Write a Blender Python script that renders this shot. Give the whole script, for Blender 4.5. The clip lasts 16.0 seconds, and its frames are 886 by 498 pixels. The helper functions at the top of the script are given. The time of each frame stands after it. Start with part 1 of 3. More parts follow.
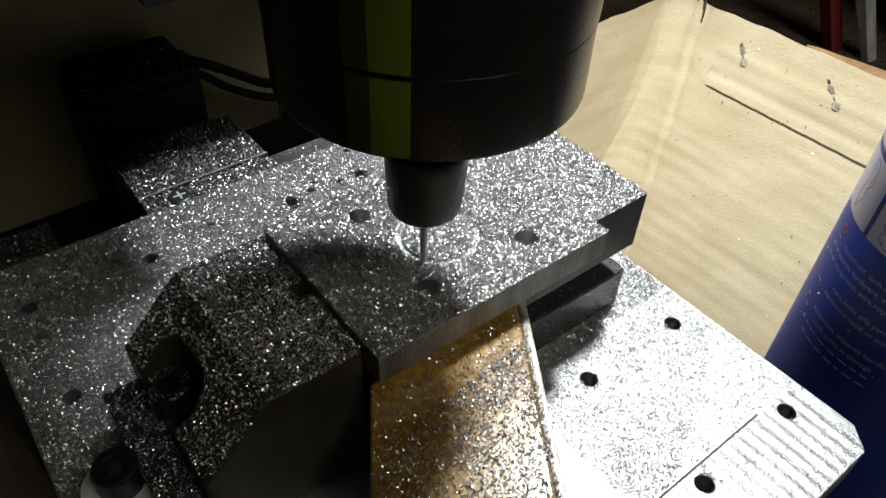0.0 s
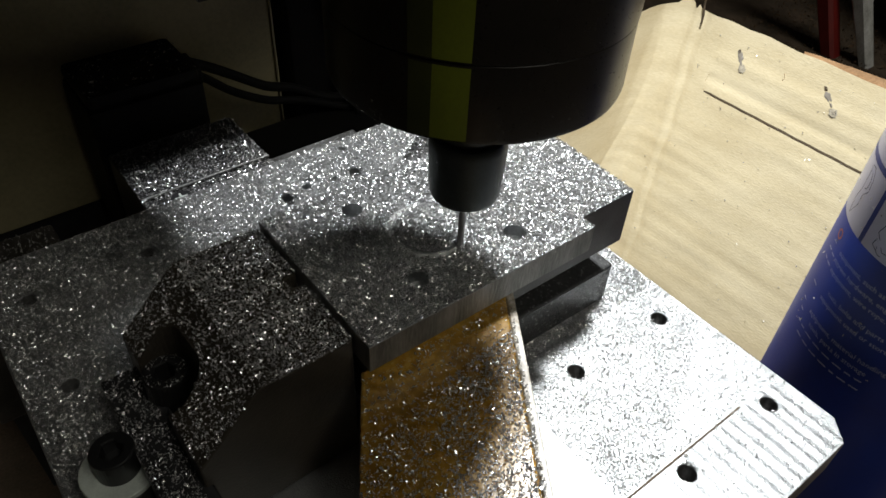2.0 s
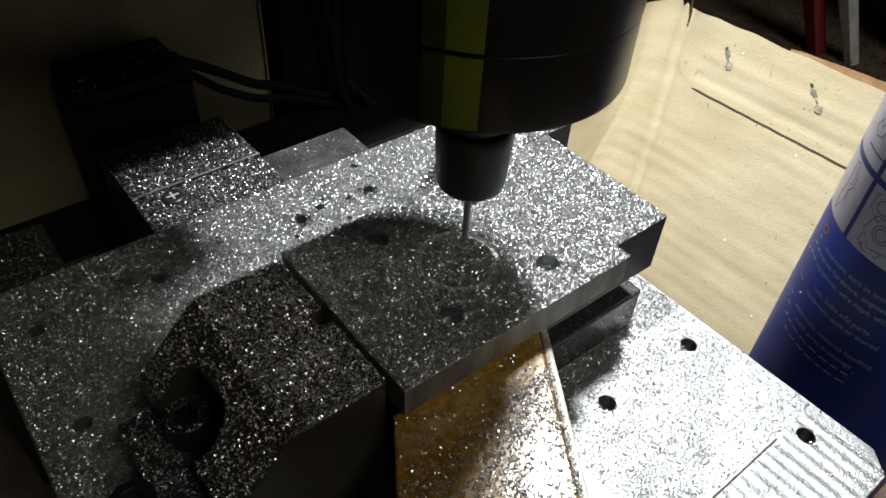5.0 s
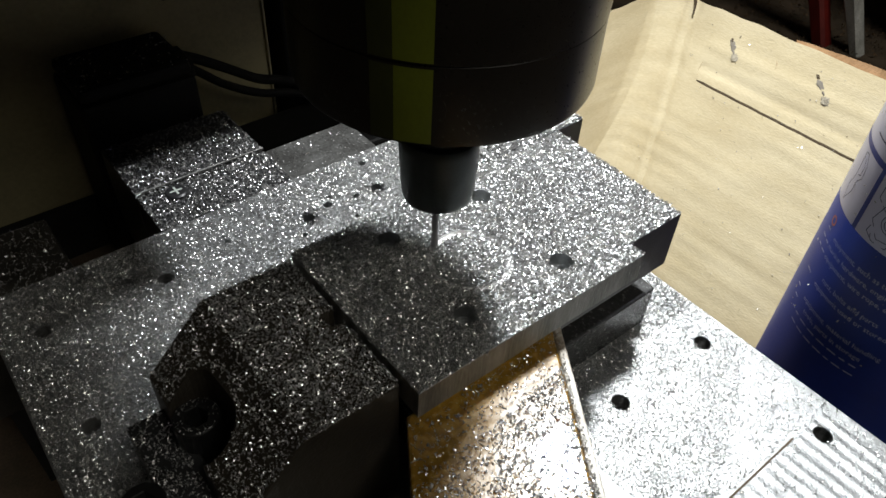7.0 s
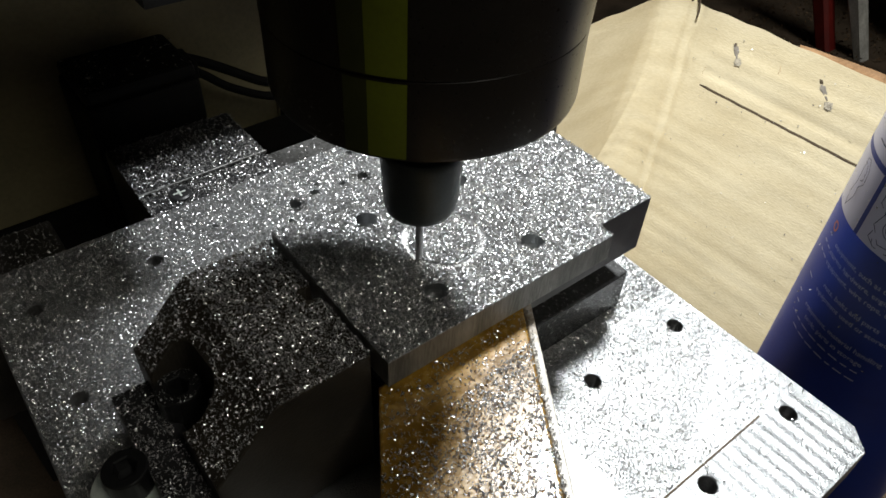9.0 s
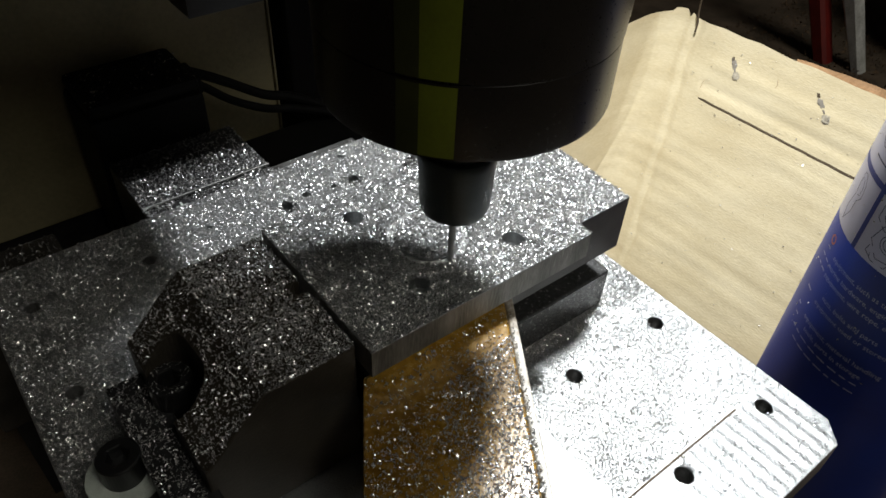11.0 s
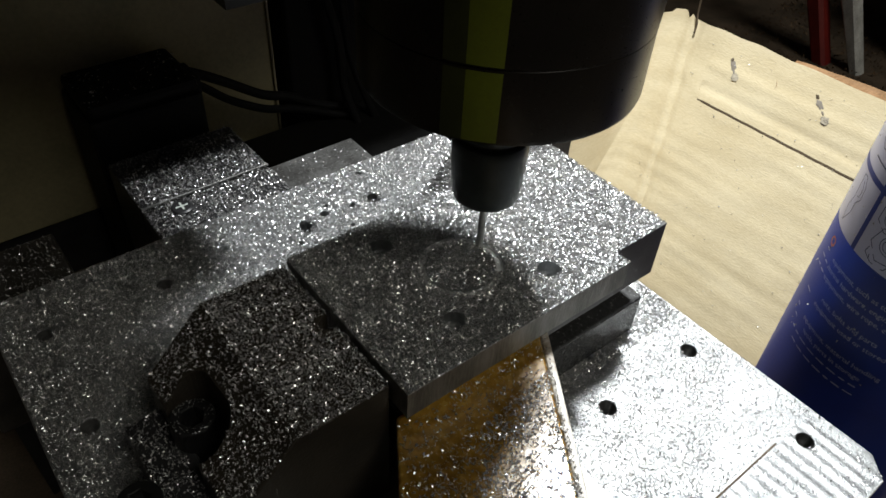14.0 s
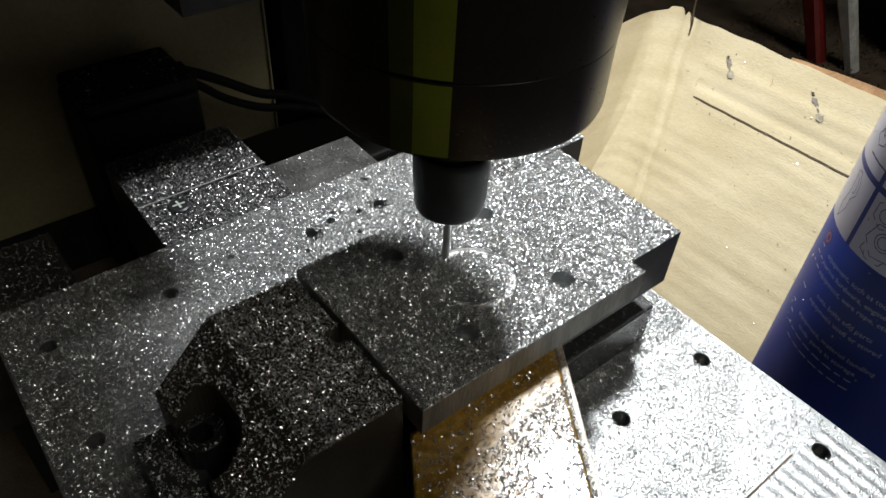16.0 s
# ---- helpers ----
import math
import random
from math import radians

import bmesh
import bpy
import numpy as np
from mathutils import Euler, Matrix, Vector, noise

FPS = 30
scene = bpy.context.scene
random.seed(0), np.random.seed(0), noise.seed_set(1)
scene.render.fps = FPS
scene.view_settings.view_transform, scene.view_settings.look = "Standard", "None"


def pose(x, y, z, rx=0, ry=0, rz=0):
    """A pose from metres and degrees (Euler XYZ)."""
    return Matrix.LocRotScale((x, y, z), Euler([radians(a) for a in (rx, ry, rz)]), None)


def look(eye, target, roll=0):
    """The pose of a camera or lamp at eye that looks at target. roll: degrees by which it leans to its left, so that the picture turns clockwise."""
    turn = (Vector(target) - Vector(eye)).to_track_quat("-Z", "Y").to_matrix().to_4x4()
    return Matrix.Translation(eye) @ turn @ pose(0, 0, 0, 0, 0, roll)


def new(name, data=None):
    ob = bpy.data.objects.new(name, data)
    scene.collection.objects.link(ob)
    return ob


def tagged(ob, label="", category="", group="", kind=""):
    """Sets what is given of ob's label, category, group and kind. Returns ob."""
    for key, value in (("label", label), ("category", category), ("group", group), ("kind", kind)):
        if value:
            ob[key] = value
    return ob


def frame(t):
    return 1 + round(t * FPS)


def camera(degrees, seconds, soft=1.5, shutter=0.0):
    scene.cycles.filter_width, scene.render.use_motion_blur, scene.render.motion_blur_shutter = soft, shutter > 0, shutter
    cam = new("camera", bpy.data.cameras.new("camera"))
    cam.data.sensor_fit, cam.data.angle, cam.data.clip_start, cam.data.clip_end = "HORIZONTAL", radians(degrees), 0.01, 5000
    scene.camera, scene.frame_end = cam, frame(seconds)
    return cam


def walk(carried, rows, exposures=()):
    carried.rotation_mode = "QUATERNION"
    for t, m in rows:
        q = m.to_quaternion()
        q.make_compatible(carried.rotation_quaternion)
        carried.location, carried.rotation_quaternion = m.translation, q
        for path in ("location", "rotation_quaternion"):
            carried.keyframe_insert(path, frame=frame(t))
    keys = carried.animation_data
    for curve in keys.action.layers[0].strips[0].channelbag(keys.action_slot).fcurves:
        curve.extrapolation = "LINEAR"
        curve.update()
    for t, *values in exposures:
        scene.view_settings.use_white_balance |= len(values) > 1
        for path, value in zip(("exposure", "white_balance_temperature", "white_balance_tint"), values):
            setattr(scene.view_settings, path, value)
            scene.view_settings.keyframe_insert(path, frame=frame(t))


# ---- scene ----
cam = camera(62.74, 16.0, soft=1.58)
walk(cam, [
    (0.0, pose(-0.16134, -0.07429, 0.17568, 47.257, -2.222, -37.793)),
    (0.5, pose(-0.16070, -0.07502, 0.17666, 47.385, -2.115, -37.879)),
    (1.0, pose(-0.16127, -0.07482, 0.17700, 47.583, -2.351, -37.597)),
    (1.5, pose(-0.16083, -0.07449, 0.17704, 47.575, -2.286, -37.646)),
    (2.0, pose(-0.16304, -0.07541, 0.17735, 47.496, -2.564, -37.658)),
    (2.5, pose(-0.16443, -0.07614, 0.17807, 47.553, -2.595, -38.083)),
    (3.0, pose(-0.16428, -0.07640, 0.17799, 47.608, -2.665, -38.238)),
    (3.5, pose(-0.16420, -0.07620, 0.17817, 47.648, -2.797, -38.154)),
    (4.0, pose(-0.16412, -0.07631, 0.17894, 47.641, -2.970, -38.339)),
    (6.5, pose(-0.16435, -0.07550, 0.17689, 47.003, -2.565, -38.416)),
    (7.0, pose(-0.16436, -0.07525, 0.17693, 46.976, -2.511, -38.472)),
    (7.5, pose(-0.16431, -0.07582, 0.17799, 47.047, -2.549, -38.618)),
    (8.0, pose(-0.16438, -0.07577, 0.17809, 47.068, -2.482, -38.504)),
    (8.5, pose(-0.16442, -0.07549, 0.17752, 47.041, -2.458, -38.316)),
    (9.0, pose(-0.16401, -0.07575, 0.17763, 47.137, -2.542, -38.061)),
    (11.5, pose(-0.16571, -0.07587, 0.18013, 48.020, -2.571, -38.126)),
    (12.0, pose(-0.16587, -0.07535, 0.17956, 48.004, -2.463, -38.169)),
    (12.5, pose(-0.16552, -0.07526, 0.17937, 47.950, -2.361, -38.098)),
    (13.0, pose(-0.16572, -0.07529, 0.17908, 47.886, -2.459, -38.166)),
    (13.5, pose(-0.16575, -0.07533, 0.17920, 47.881, -2.581, -38.175)),
    (14.0, pose(-0.16565, -0.07524, 0.17993, 47.944, -2.749, -38.179)),
    (14.5, pose(-0.16557, -0.07560, 0.17910, 47.928, -2.798, -38.265)),
    (15.0, pose(-0.16580, -0.07547, 0.17926, 48.024, -2.569, -38.223)),
    (15.5, pose(-0.16591, -0.07547, 0.17946, 47.906, -2.775, -38.307)),
    (16.0, pose(-0.16607, -0.07591, 0.17978, 47.888, -2.769, -38.465)),
])

# ---- light ----
world = bpy.data.worlds.new("dim_workshop")
scene.world = world
world.use_nodes = True
world.node_tree.nodes["Background"].inputs["Color"].default_value = (1.0, 0.95, 0.74, 1)
world.node_tree.nodes["Background"].inputs["Strength"].default_value = 0.4

lamp_data = bpy.data.lights.new("work_lamp", "SPOT")
lamp_data.spot_size, lamp_data.spot_blend, lamp_data.shadow_soft_size = radians(73), 1.0, 0.025
lamp_data.energy, lamp_data.color = 18.5, (0.97, 1.0, 1.0)
lamp = new("work_lamp_light", lamp_data)
lamp.matrix_world = look((0.120, 0.090, 0.400), (0.044, 0.052, 0.0))

# Added overhead fill without a seen source; lifts the shadows and sparkles the chips.
fill_data = bpy.data.lights.new("shadow_fill", "AREA")
fill_data.shape, fill_data.size, fill_data.size_y = "RECTANGLE", 0.68, 0.58
fill_data.energy, fill_data.color = 10.0, (1.0, 0.97, 0.86)
fill_lamp = new("shadow_fill_light", fill_data)
fill_lamp.matrix_world = pose(0.15, -1.1, 1.598)
scene.view_settings.exposure = 0.0

MM = 0.001
BED_MID, BED_SWING, TURN_RATE, TURN_START = -5.26, 10.45, 0.6602, 0.5487
SPIN_X, SPIN_Y = -69.7, 32.5


def bed_shift(t):
    """Travel of the bed along y, in millimetres."""
    return BED_MID + BED_SWING * math.sin(TURN_RATE * t + TURN_START)


def spindle_x(t):
    """Travel of the spindle along x, in millimetres."""
    return SPIN_X - BED_SWING * math.cos(TURN_RATE * t + TURN_START)


# ---- materials ----
def material(name, color, rough=0.5, metal=0.0, second=None, scale=300.0, fine=2500.0, bump=0.1, depth=0.0003,
             rough_swing=0.15, coat=0.0, stretch=(1, 1, 1), spec=0.5, island=0.0):
    """A surface with stains at one scale and grain at another; scales are per metre."""
    m = bpy.data.materials.new(name)
    m.use_nodes = True
    nt = m.node_tree
    b = nt.nodes["Principled BSDF"]
    add, link = nt.nodes.new, nt.links.new
    co = add("ShaderNodeTexCoord")
    mp = add("ShaderNodeMapping")
    mp.inputs["Scale"].default_value = stretch
    link(co.outputs["Object"], mp.inputs["Vector"])
    big, small = add("ShaderNodeTexNoise"), add("ShaderNodeTexNoise")
    for n, s in ((big, scale), (small, fine)):
        n.inputs["Scale"].default_value = s
        n.inputs["Detail"].default_value = 5
        link(mp.outputs["Vector"], n.inputs["Vector"])
    mix = add("ShaderNodeMix")
    mix.data_type = "RGBA"
    second = second or tuple(c * 0.7 for c in color)
    mix.inputs["A"].default_value = (*second, 1)
    mix.inputs["B"].default_value = (*color, 1)
    ramp = add("ShaderNodeMapRange")
    ramp.inputs["From Min"].default_value, ramp.inputs["From Max"].default_value = 0.38, 0.62
    av = add("ShaderNodeMath")
    av.operation = "MULTIPLY_ADD"
    av.inputs[1].default_value = 0.35
    half = add("ShaderNodeMath")
    half.operation = "MULTIPLY"
    half.inputs[1].default_value = 0.65
    link(big.outputs["Fac"], half.inputs[0])
    link(small.outputs["Fac"], av.inputs[0])
    link(half.outputs[0], av.inputs[2])
    link(av.outputs[0], ramp.inputs["Value"])
    link(ramp.outputs["Result"], mix.inputs["Factor"])
    out = mix.outputs["Result"]
    if island:
        geo = add("ShaderNodeNewGeometry")
        hue = add("ShaderNodeMix")
        hue.data_type, hue.blend_type = "RGBA", "MULTIPLY"
        hue.inputs["Factor"].default_value = island
        link(out, hue.inputs["A"])
        link(geo.outputs["Random Per Island"], hue.inputs["B"])
        out = hue.outputs["Result"]
    link(out, b.inputs["Base Color"])
    rr = add("ShaderNodeMapRange")
    rr.inputs["To Min"].default_value, rr.inputs["To Max"].default_value = max(0.02, rough - rough_swing), min(1, rough + rough_swing)
    link(small.outputs["Fac"], rr.inputs["Value"])
    link(rr.outputs["Result"], b.inputs["Roughness"])
    b.inputs["Metallic"].default_value = metal
    b.inputs["Specular IOR Level"].default_value = spec
    b.inputs["Coat Weight"].default_value = coat
    if bump:
        bp = add("ShaderNodeBump")
        bp.inputs["Strength"].default_value, bp.inputs["Distance"].default_value = bump, depth
        link(small.outputs["Fac"], bp.inputs["Height"])
        link(bp.outputs["Normal"], b.inputs["Normal"])
    return m


def translucent(m, weight, scale):
    b = m.node_tree.nodes["Principled BSDF"]
    b.inputs["Subsurface Weight"].default_value, b.inputs["Subsurface Scale"].default_value = weight, scale
    b.inputs["Subsurface Radius"].default_value = (1.0, 0.55, 0.2)
    return m


M = dict(
    alu=material("milled_aluminium", (0.39, 0.4, 0.405), 0.4, 0.93, (0.24, 0.246, 0.25), 90, 2000, 0.9, 0.00025, 0.22),
    alu_edge=material("sawn_aluminium_edge", (0.3, 0.29, 0.265), 0.5, 0.6, (0.11, 0.105, 0.095), 150, 1500, 0.9, 0.0003, stretch=(1, 1, 0.15)),
    bright=material("fresh_cut_aluminium", (0.86, 0.86, 0.86), 0.38, 0.45, (0.7, 0.7, 0.7), 200, 3000, 0.3, 0.0001),
    chip=material("aluminium_chip", (0.88, 0.872, 0.86), 0.27, 0.82, (0.66, 0.66, 0.67), 200, 4000, 0.0, island=0.5),
    black_steel=material("blackened_steel", (0.03, 0.03, 0.032), 0.42, 0.3, (0.016, 0.016, 0.017), 90, 1800, 0.3, 0.0002),
    clamp_steel=material("brown_oiled_clamp_steel", (0.048, 0.041, 0.031), 0.45, 0.2, (0.024, 0.02, 0.016), 60, 1400, 0.35, 0.0003),
    oily_and_shade_steel=material("dark_oily_and_shade_steel", (0.07, 0.065, 0.06), 0.4, 0.4, (0.03, 0.028, 0.025), 70, 1400, 0.3, 0.0002),
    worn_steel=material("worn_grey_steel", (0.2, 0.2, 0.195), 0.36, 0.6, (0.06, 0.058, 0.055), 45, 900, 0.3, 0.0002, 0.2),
    jaw_steel=material("polished_dark_jaw_steel", (0.1, 0.1, 0.1), 0.24, 0.6, (0.025, 0.025, 0.024), 40, 900, 0.25, 0.0002, 0.12),
    screw=material("black_oxide_screw", (0.025, 0.025, 0.026), 0.35, 0.6, None, 200, 3000, 0.15, 0.0001),
    zinc=material("zinc_washer", (0.6, 0.65, 0.6), 0.5, 0.25, None, 200, 3000, 0.15, 0.0001),
    amber=material("amber_board", (0.38, 0.215, 0.035), 0.25, 0.0, (0.13, 0.068, 0.01), 32, 500, 0.25, 0.0003, coat=0.6, stretch=(1, 1, 1)),
    amber_edge=material("pale_board_edge", (0.55, 0.52, 0.47), 0.45, 0.0, (0.14, 0.1, 0.06), 90, 900, 0.3, 0.0003, coat=0.0),
    spindle=material("black_anodised_spindle", (0.016, 0.014, 0.012), 0.3, 0.1, (0.009, 0.008, 0.007), 60, 1500, 0.05, 0.0001, 0.08, spec=0.3),
    nut=material("dark_collet_nut", (0.055, 0.07, 0.074), 0.42, 0.4, (0.035, 0.045, 0.048), 120, 2500, 0.1, 0.0001),
    tape=material("yellow_green_sticker", (0.12, 0.15, 0.004), 0.5, 0.0, (0.09, 0.11, 0.003), 80, 1200, 0.1, 0.0001),
    tape_shade=material("olive_sticker_curve_shade", (0.035, 0.04, 0.004), 0.5, 0.0, (0.02, 0.025, 0.003), 80, 1200, 0.1, 0.0001),
    pulp=material("torn_paper_pulp", (0.46, 0.41, 0.32), 0.9, 0.0, (0.24, 0.21, 0.16), 500, 2500, 0.4, 0.0003, spec=0.2),
    carbide=material("carbide_end_mill", (0.6, 0.6, 0.61), 0.45, 0.8, None, 200, 4000, 0.1, 0.0001),
    card=material("corrugated_cardboard", (0.62, 0.535, 0.36), 0.85, 0.0, (0.52, 0.435, 0.275), 22, 420, 0.3, 0.0005, stretch=(1, 1, 4), spec=0.2),
    card_edge=material("torn_cardboard_edge", (0.36, 0.22, 0.12), 0.9, 0.0, (0.24, 0.14, 0.07), 100, 900, 0.5, 0.0006, spec=0.2),
    slit=material("dark_slot_and_step_shade", (0.08, 0.055, 0.03), 0.9, 0.0, None, 100, 900, 0.2),
    can_blue=material("blue_can_lacquer", (0.007, 0.032, 0.25), 0.42, 0.0, (0.006, 0.025, 0.2), 50, 1500, 0.06, 0.0001, coat=0.08, spec=0.35),
    can_white=material("pale_can_print", (0.5, 0.5, 0.66), 0.35, 0.0, (0.46, 0.46, 0.62), 50, 1500, 0.06, 0.0001, coat=0.3),
    can_ink=material("can_drawing_ink", (0.05, 0.05, 0.14), 0.4, 0.0, None, 50, 1500, 0.0),
    can_text=material("pale_can_lettering", (0.42, 0.45, 0.66), 0.4, 0.0, None, 50, 1500, 0.0),
    can_red=material("red_can_mark", (0.5, 0.09, 0.03), 0.4, 0.0, None, 50, 1500, 0.0),
    panel=material("grimy_beige_panel", (0.3, 0.26, 0.15), 0.6, 0.0, (0.2, 0.175, 0.1), 22, 500, 0.15, 0.0003),
    bench=material("dusty_dark_bench", (0.14, 0.1, 0.07), 0.85, 0.0, (0.06, 0.045, 0.03), 40, 900, 0.5, 0.0008),
    wall=material("dark_workshop_wall", (0.12, 0.11, 0.1), 0.85, 0.0, (0.07, 0.065, 0.06), 3, 120, 0.3, 0.002),
    rubber=material("black_cable_sheath", (0.007, 0.0068, 0.0065), 0.6, 0.0, None, 150, 2000, 0.15, 0.0002, spec=0.15),
    red=material("red_tool_grip", (0.22, 0.016, 0.012), 0.5, 0.0, (0.14, 0.01, 0.008), 60, 900, 0.1, 0.0002),
    grey=material("grey_tool_grip", (0.72, 0.72, 0.7), 0.5, 0.0, (0.36, 0.36, 0.34), 60, 900, 0.2, 0.0003),
    staple=material("dull_staple_wire", (0.24, 0.21, 0.17), 0.7, 0.0, None, 100, 2000, 0.1, 0.0001),
    dust=material("brown_sawdust", (0.2, 0.12, 0.06), 0.8, 0.0, (0.1, 0.06, 0.03), 200, 3000, 0.3, 0.0003, island=0.5),
)


translucent(M["amber"], 0.15, 0.01)


# ---- building blocks (all lengths in millimetres) ----
BASE = {}


def thing(name, base, label, category, group="", kind=""):
    """An empty at the foot of a thing; its parts are given in the plan's coordinates."""
    ob = new(name)
    ob.empty_display_size = 0.01
    ob.location = Vector(base) * MM
    BASE[ob.name] = Vector(base)
    return tagged(ob, label, category, group, kind)


def to_mesh(name, bm, mat, base):
    bmesh.ops.recalc_face_normals(bm, faces=bm.faces)
    bm.transform(Matrix.Scale(MM, 4) @ Matrix.Translation(-Vector(base)))
    me = bpy.data.meshes.new(name)
    bm.to_mesh(me)
    bm.free()
    for m in (mat if isinstance(mat, (list, tuple)) else [mat]):
        me.materials.append(m)
    return me


def part(name, bm, mat, parent, label="", smooth=False):
    root = parent
    while root.parent:
        root = root.parent
    me = to_mesh(name, bm, mat, BASE[root.name])
    ob = new(name, me)
    ob.parent = parent
    if smooth:
        for p in me.polygons:
            p.use_smooth = True
        me.set_sharp_from_angle(angle=radians(35))
    return tagged(ob, label)


def single(name, bm, mat, base, label, category, group="", kind="", smooth=False):
    me = to_mesh(name, bm, mat, base)
    ob = new(name, me)
    ob.location = Vector(base) * MM
    BASE[ob.name] = Vector(base)
    if smooth:
        for p in me.polygons:
            p.use_smooth = True
        me.set_sharp_from_angle(angle=radians(35))
    return tagged(ob, label, category, group, kind)


def bevelled(bm, width, segments=2, angle=30):
    edges = [e for e in bm.edges if len(e.link_faces) == 2 and e.calc_face_angle(0) > radians(angle)]
    if width:
        bmesh.ops.bevel(bm, geom=edges, offset=width, segments=segments, affect="EDGES", profile=0.5, clamp_overlap=True)
    return bm


def box(x0, x1, y0, y1, z0, z1, bevel=0.4):
    bm = bmesh.new()
    bmesh.ops.create_cube(bm, size=1, matrix=Matrix.Translation(((x0 + x1) / 2, (y0 + y1) / 2, (z0 + z1) / 2))
                          @ Matrix.Diagonal((x1 - x0, y1 - y0, z1 - z0, 1)))
    return bevelled(bm, bevel)


def circle(cx, cy, r, n=28, a0=0.0):
    return [(cx + r * math.cos(a0 + 2 * math.pi * i / n), cy + r * math.sin(a0 + 2 * math.pi * i / n)) for i in range(n)]


def blob(cx, cy, r, n=18):
    """An uneven round outline, different at each place."""
    return [(cx + r * (1 + 0.45 * noise.noise((cx + 1.3 * math.cos(a), cy + 1.3 * math.sin(a), 2))) * math.cos(a), cy + r * (1 + 0.45 * noise.noise((cx + 1.3 * math.cos(a), cy + 1.3 * math.sin(a), 2))) * math.sin(a))
            for a in (2 * math.pi * i / n for i in range(n))]


def slab(outline, z0, z1, holes=(), bevel=0.0):
    """A flat plate with an outline and round or other holes right through it."""
    bm = bmesh.new()
    edges = []
    for loop in (outline, *holes):
        vs = [bm.verts.new((x, y, z1)) for x, y in loop]
        edges += [bm.edges.new((vs[i], vs[(i + 1) % len(vs)])) for i in range(len(vs))]
    res = bmesh.ops.triangle_fill(bm, use_beauty=True, use_dissolve=False, edges=edges)
    faces = [g for g in res["geom"] if isinstance(g, bmesh.types.BMFace)]
    ext = bmesh.ops.extrude_face_region(bm, geom=faces, use_keep_orig=True)
    for v in (g for g in ext["geom"] if isinstance(g, bmesh.types.BMVert)):
        v.co.z = z0
    bmesh.ops.recalc_face_normals(bm, faces=bm.faces)
    if bevel:
        top = [e for e in bm.edges if len(e.link_faces) == 2 and e.calc_face_angle(0) > radians(60)
               and min(e.verts[0].co.z, e.verts[1].co.z) > z1 - 0.01]
        bmesh.ops.bevel(bm, geom=top, offset=bevel, segments=2, affect="EDGES", profile=0.5)
    return bm


def lathe(profile, cx, cy, n=64, cap=True):
    """A turned part: (radius, z) from bottom to top round a vertical axis."""
    bm = bmesh.new()
    rings = []
    for r, z in profile:
        rings.append([bm.verts.new((cx + r * math.cos(2 * math.pi * i / n), cy + r * math.sin(2 * math.pi * i / n), z)) for i in range(n)])
    for a, b in zip(rings, rings[1:]):
        for i in range(n):
            bm.faces.new((a[i], a[(i + 1) % n], b[(i + 1) % n], b[i]))
    if cap:
        bm.faces.new(rings[0][::-1])
        bm.faces.new(rings[-1])
    return bm


def tube(points, r, n=10):
    """A round cable along points."""
    bm = bmesh.new()
    pts = [Vector(p) for p in points]
    rings = []
    for i, p in enumerate(pts):
        d = (pts[min(i + 1, len(pts) - 1)] - pts[max(i - 1, 0)]).normalized()
        u = d.cross(Vector((0.3, 0.2, 1))).normalized()
        w = d.cross(u)
        rings.append([bm.verts.new(p + r * (u * math.cos(2 * math.pi * k / n) + w * math.sin(2 * math.pi * k / n))) for k in range(n)])
    for a, b in zip(rings, rings[1:]):
        for k in range(n):
            bm.faces.new((a[k], a[(k + 1) % n], b[(k + 1) % n], b[k]))
    bm.faces.new(rings[0][::-1])
    bm.faces.new(rings[-1])
    return bm


def curve_points(ctrl, steps=8):
    """A smooth line through control points."""
    out = []
    c = [Vector(p) for p in ctrl]
    for i in range(len(c) - 1):
        p0, p1, p2, p3 = c[max(i - 1, 0)], c[i], c[i + 1], c[min(i + 2, len(c) - 1)]
        for k in range(steps):
            t = k / steps
            out.append(0.5 * (2 * p1 + (p2 - p0) * t + (2 * p0 - 5 * p1 + 4 * p2 - p3) * t * t + (3 * p1 - p0 - 3 * p2 + p3) * t ** 3))
    return out + [c[-1]]


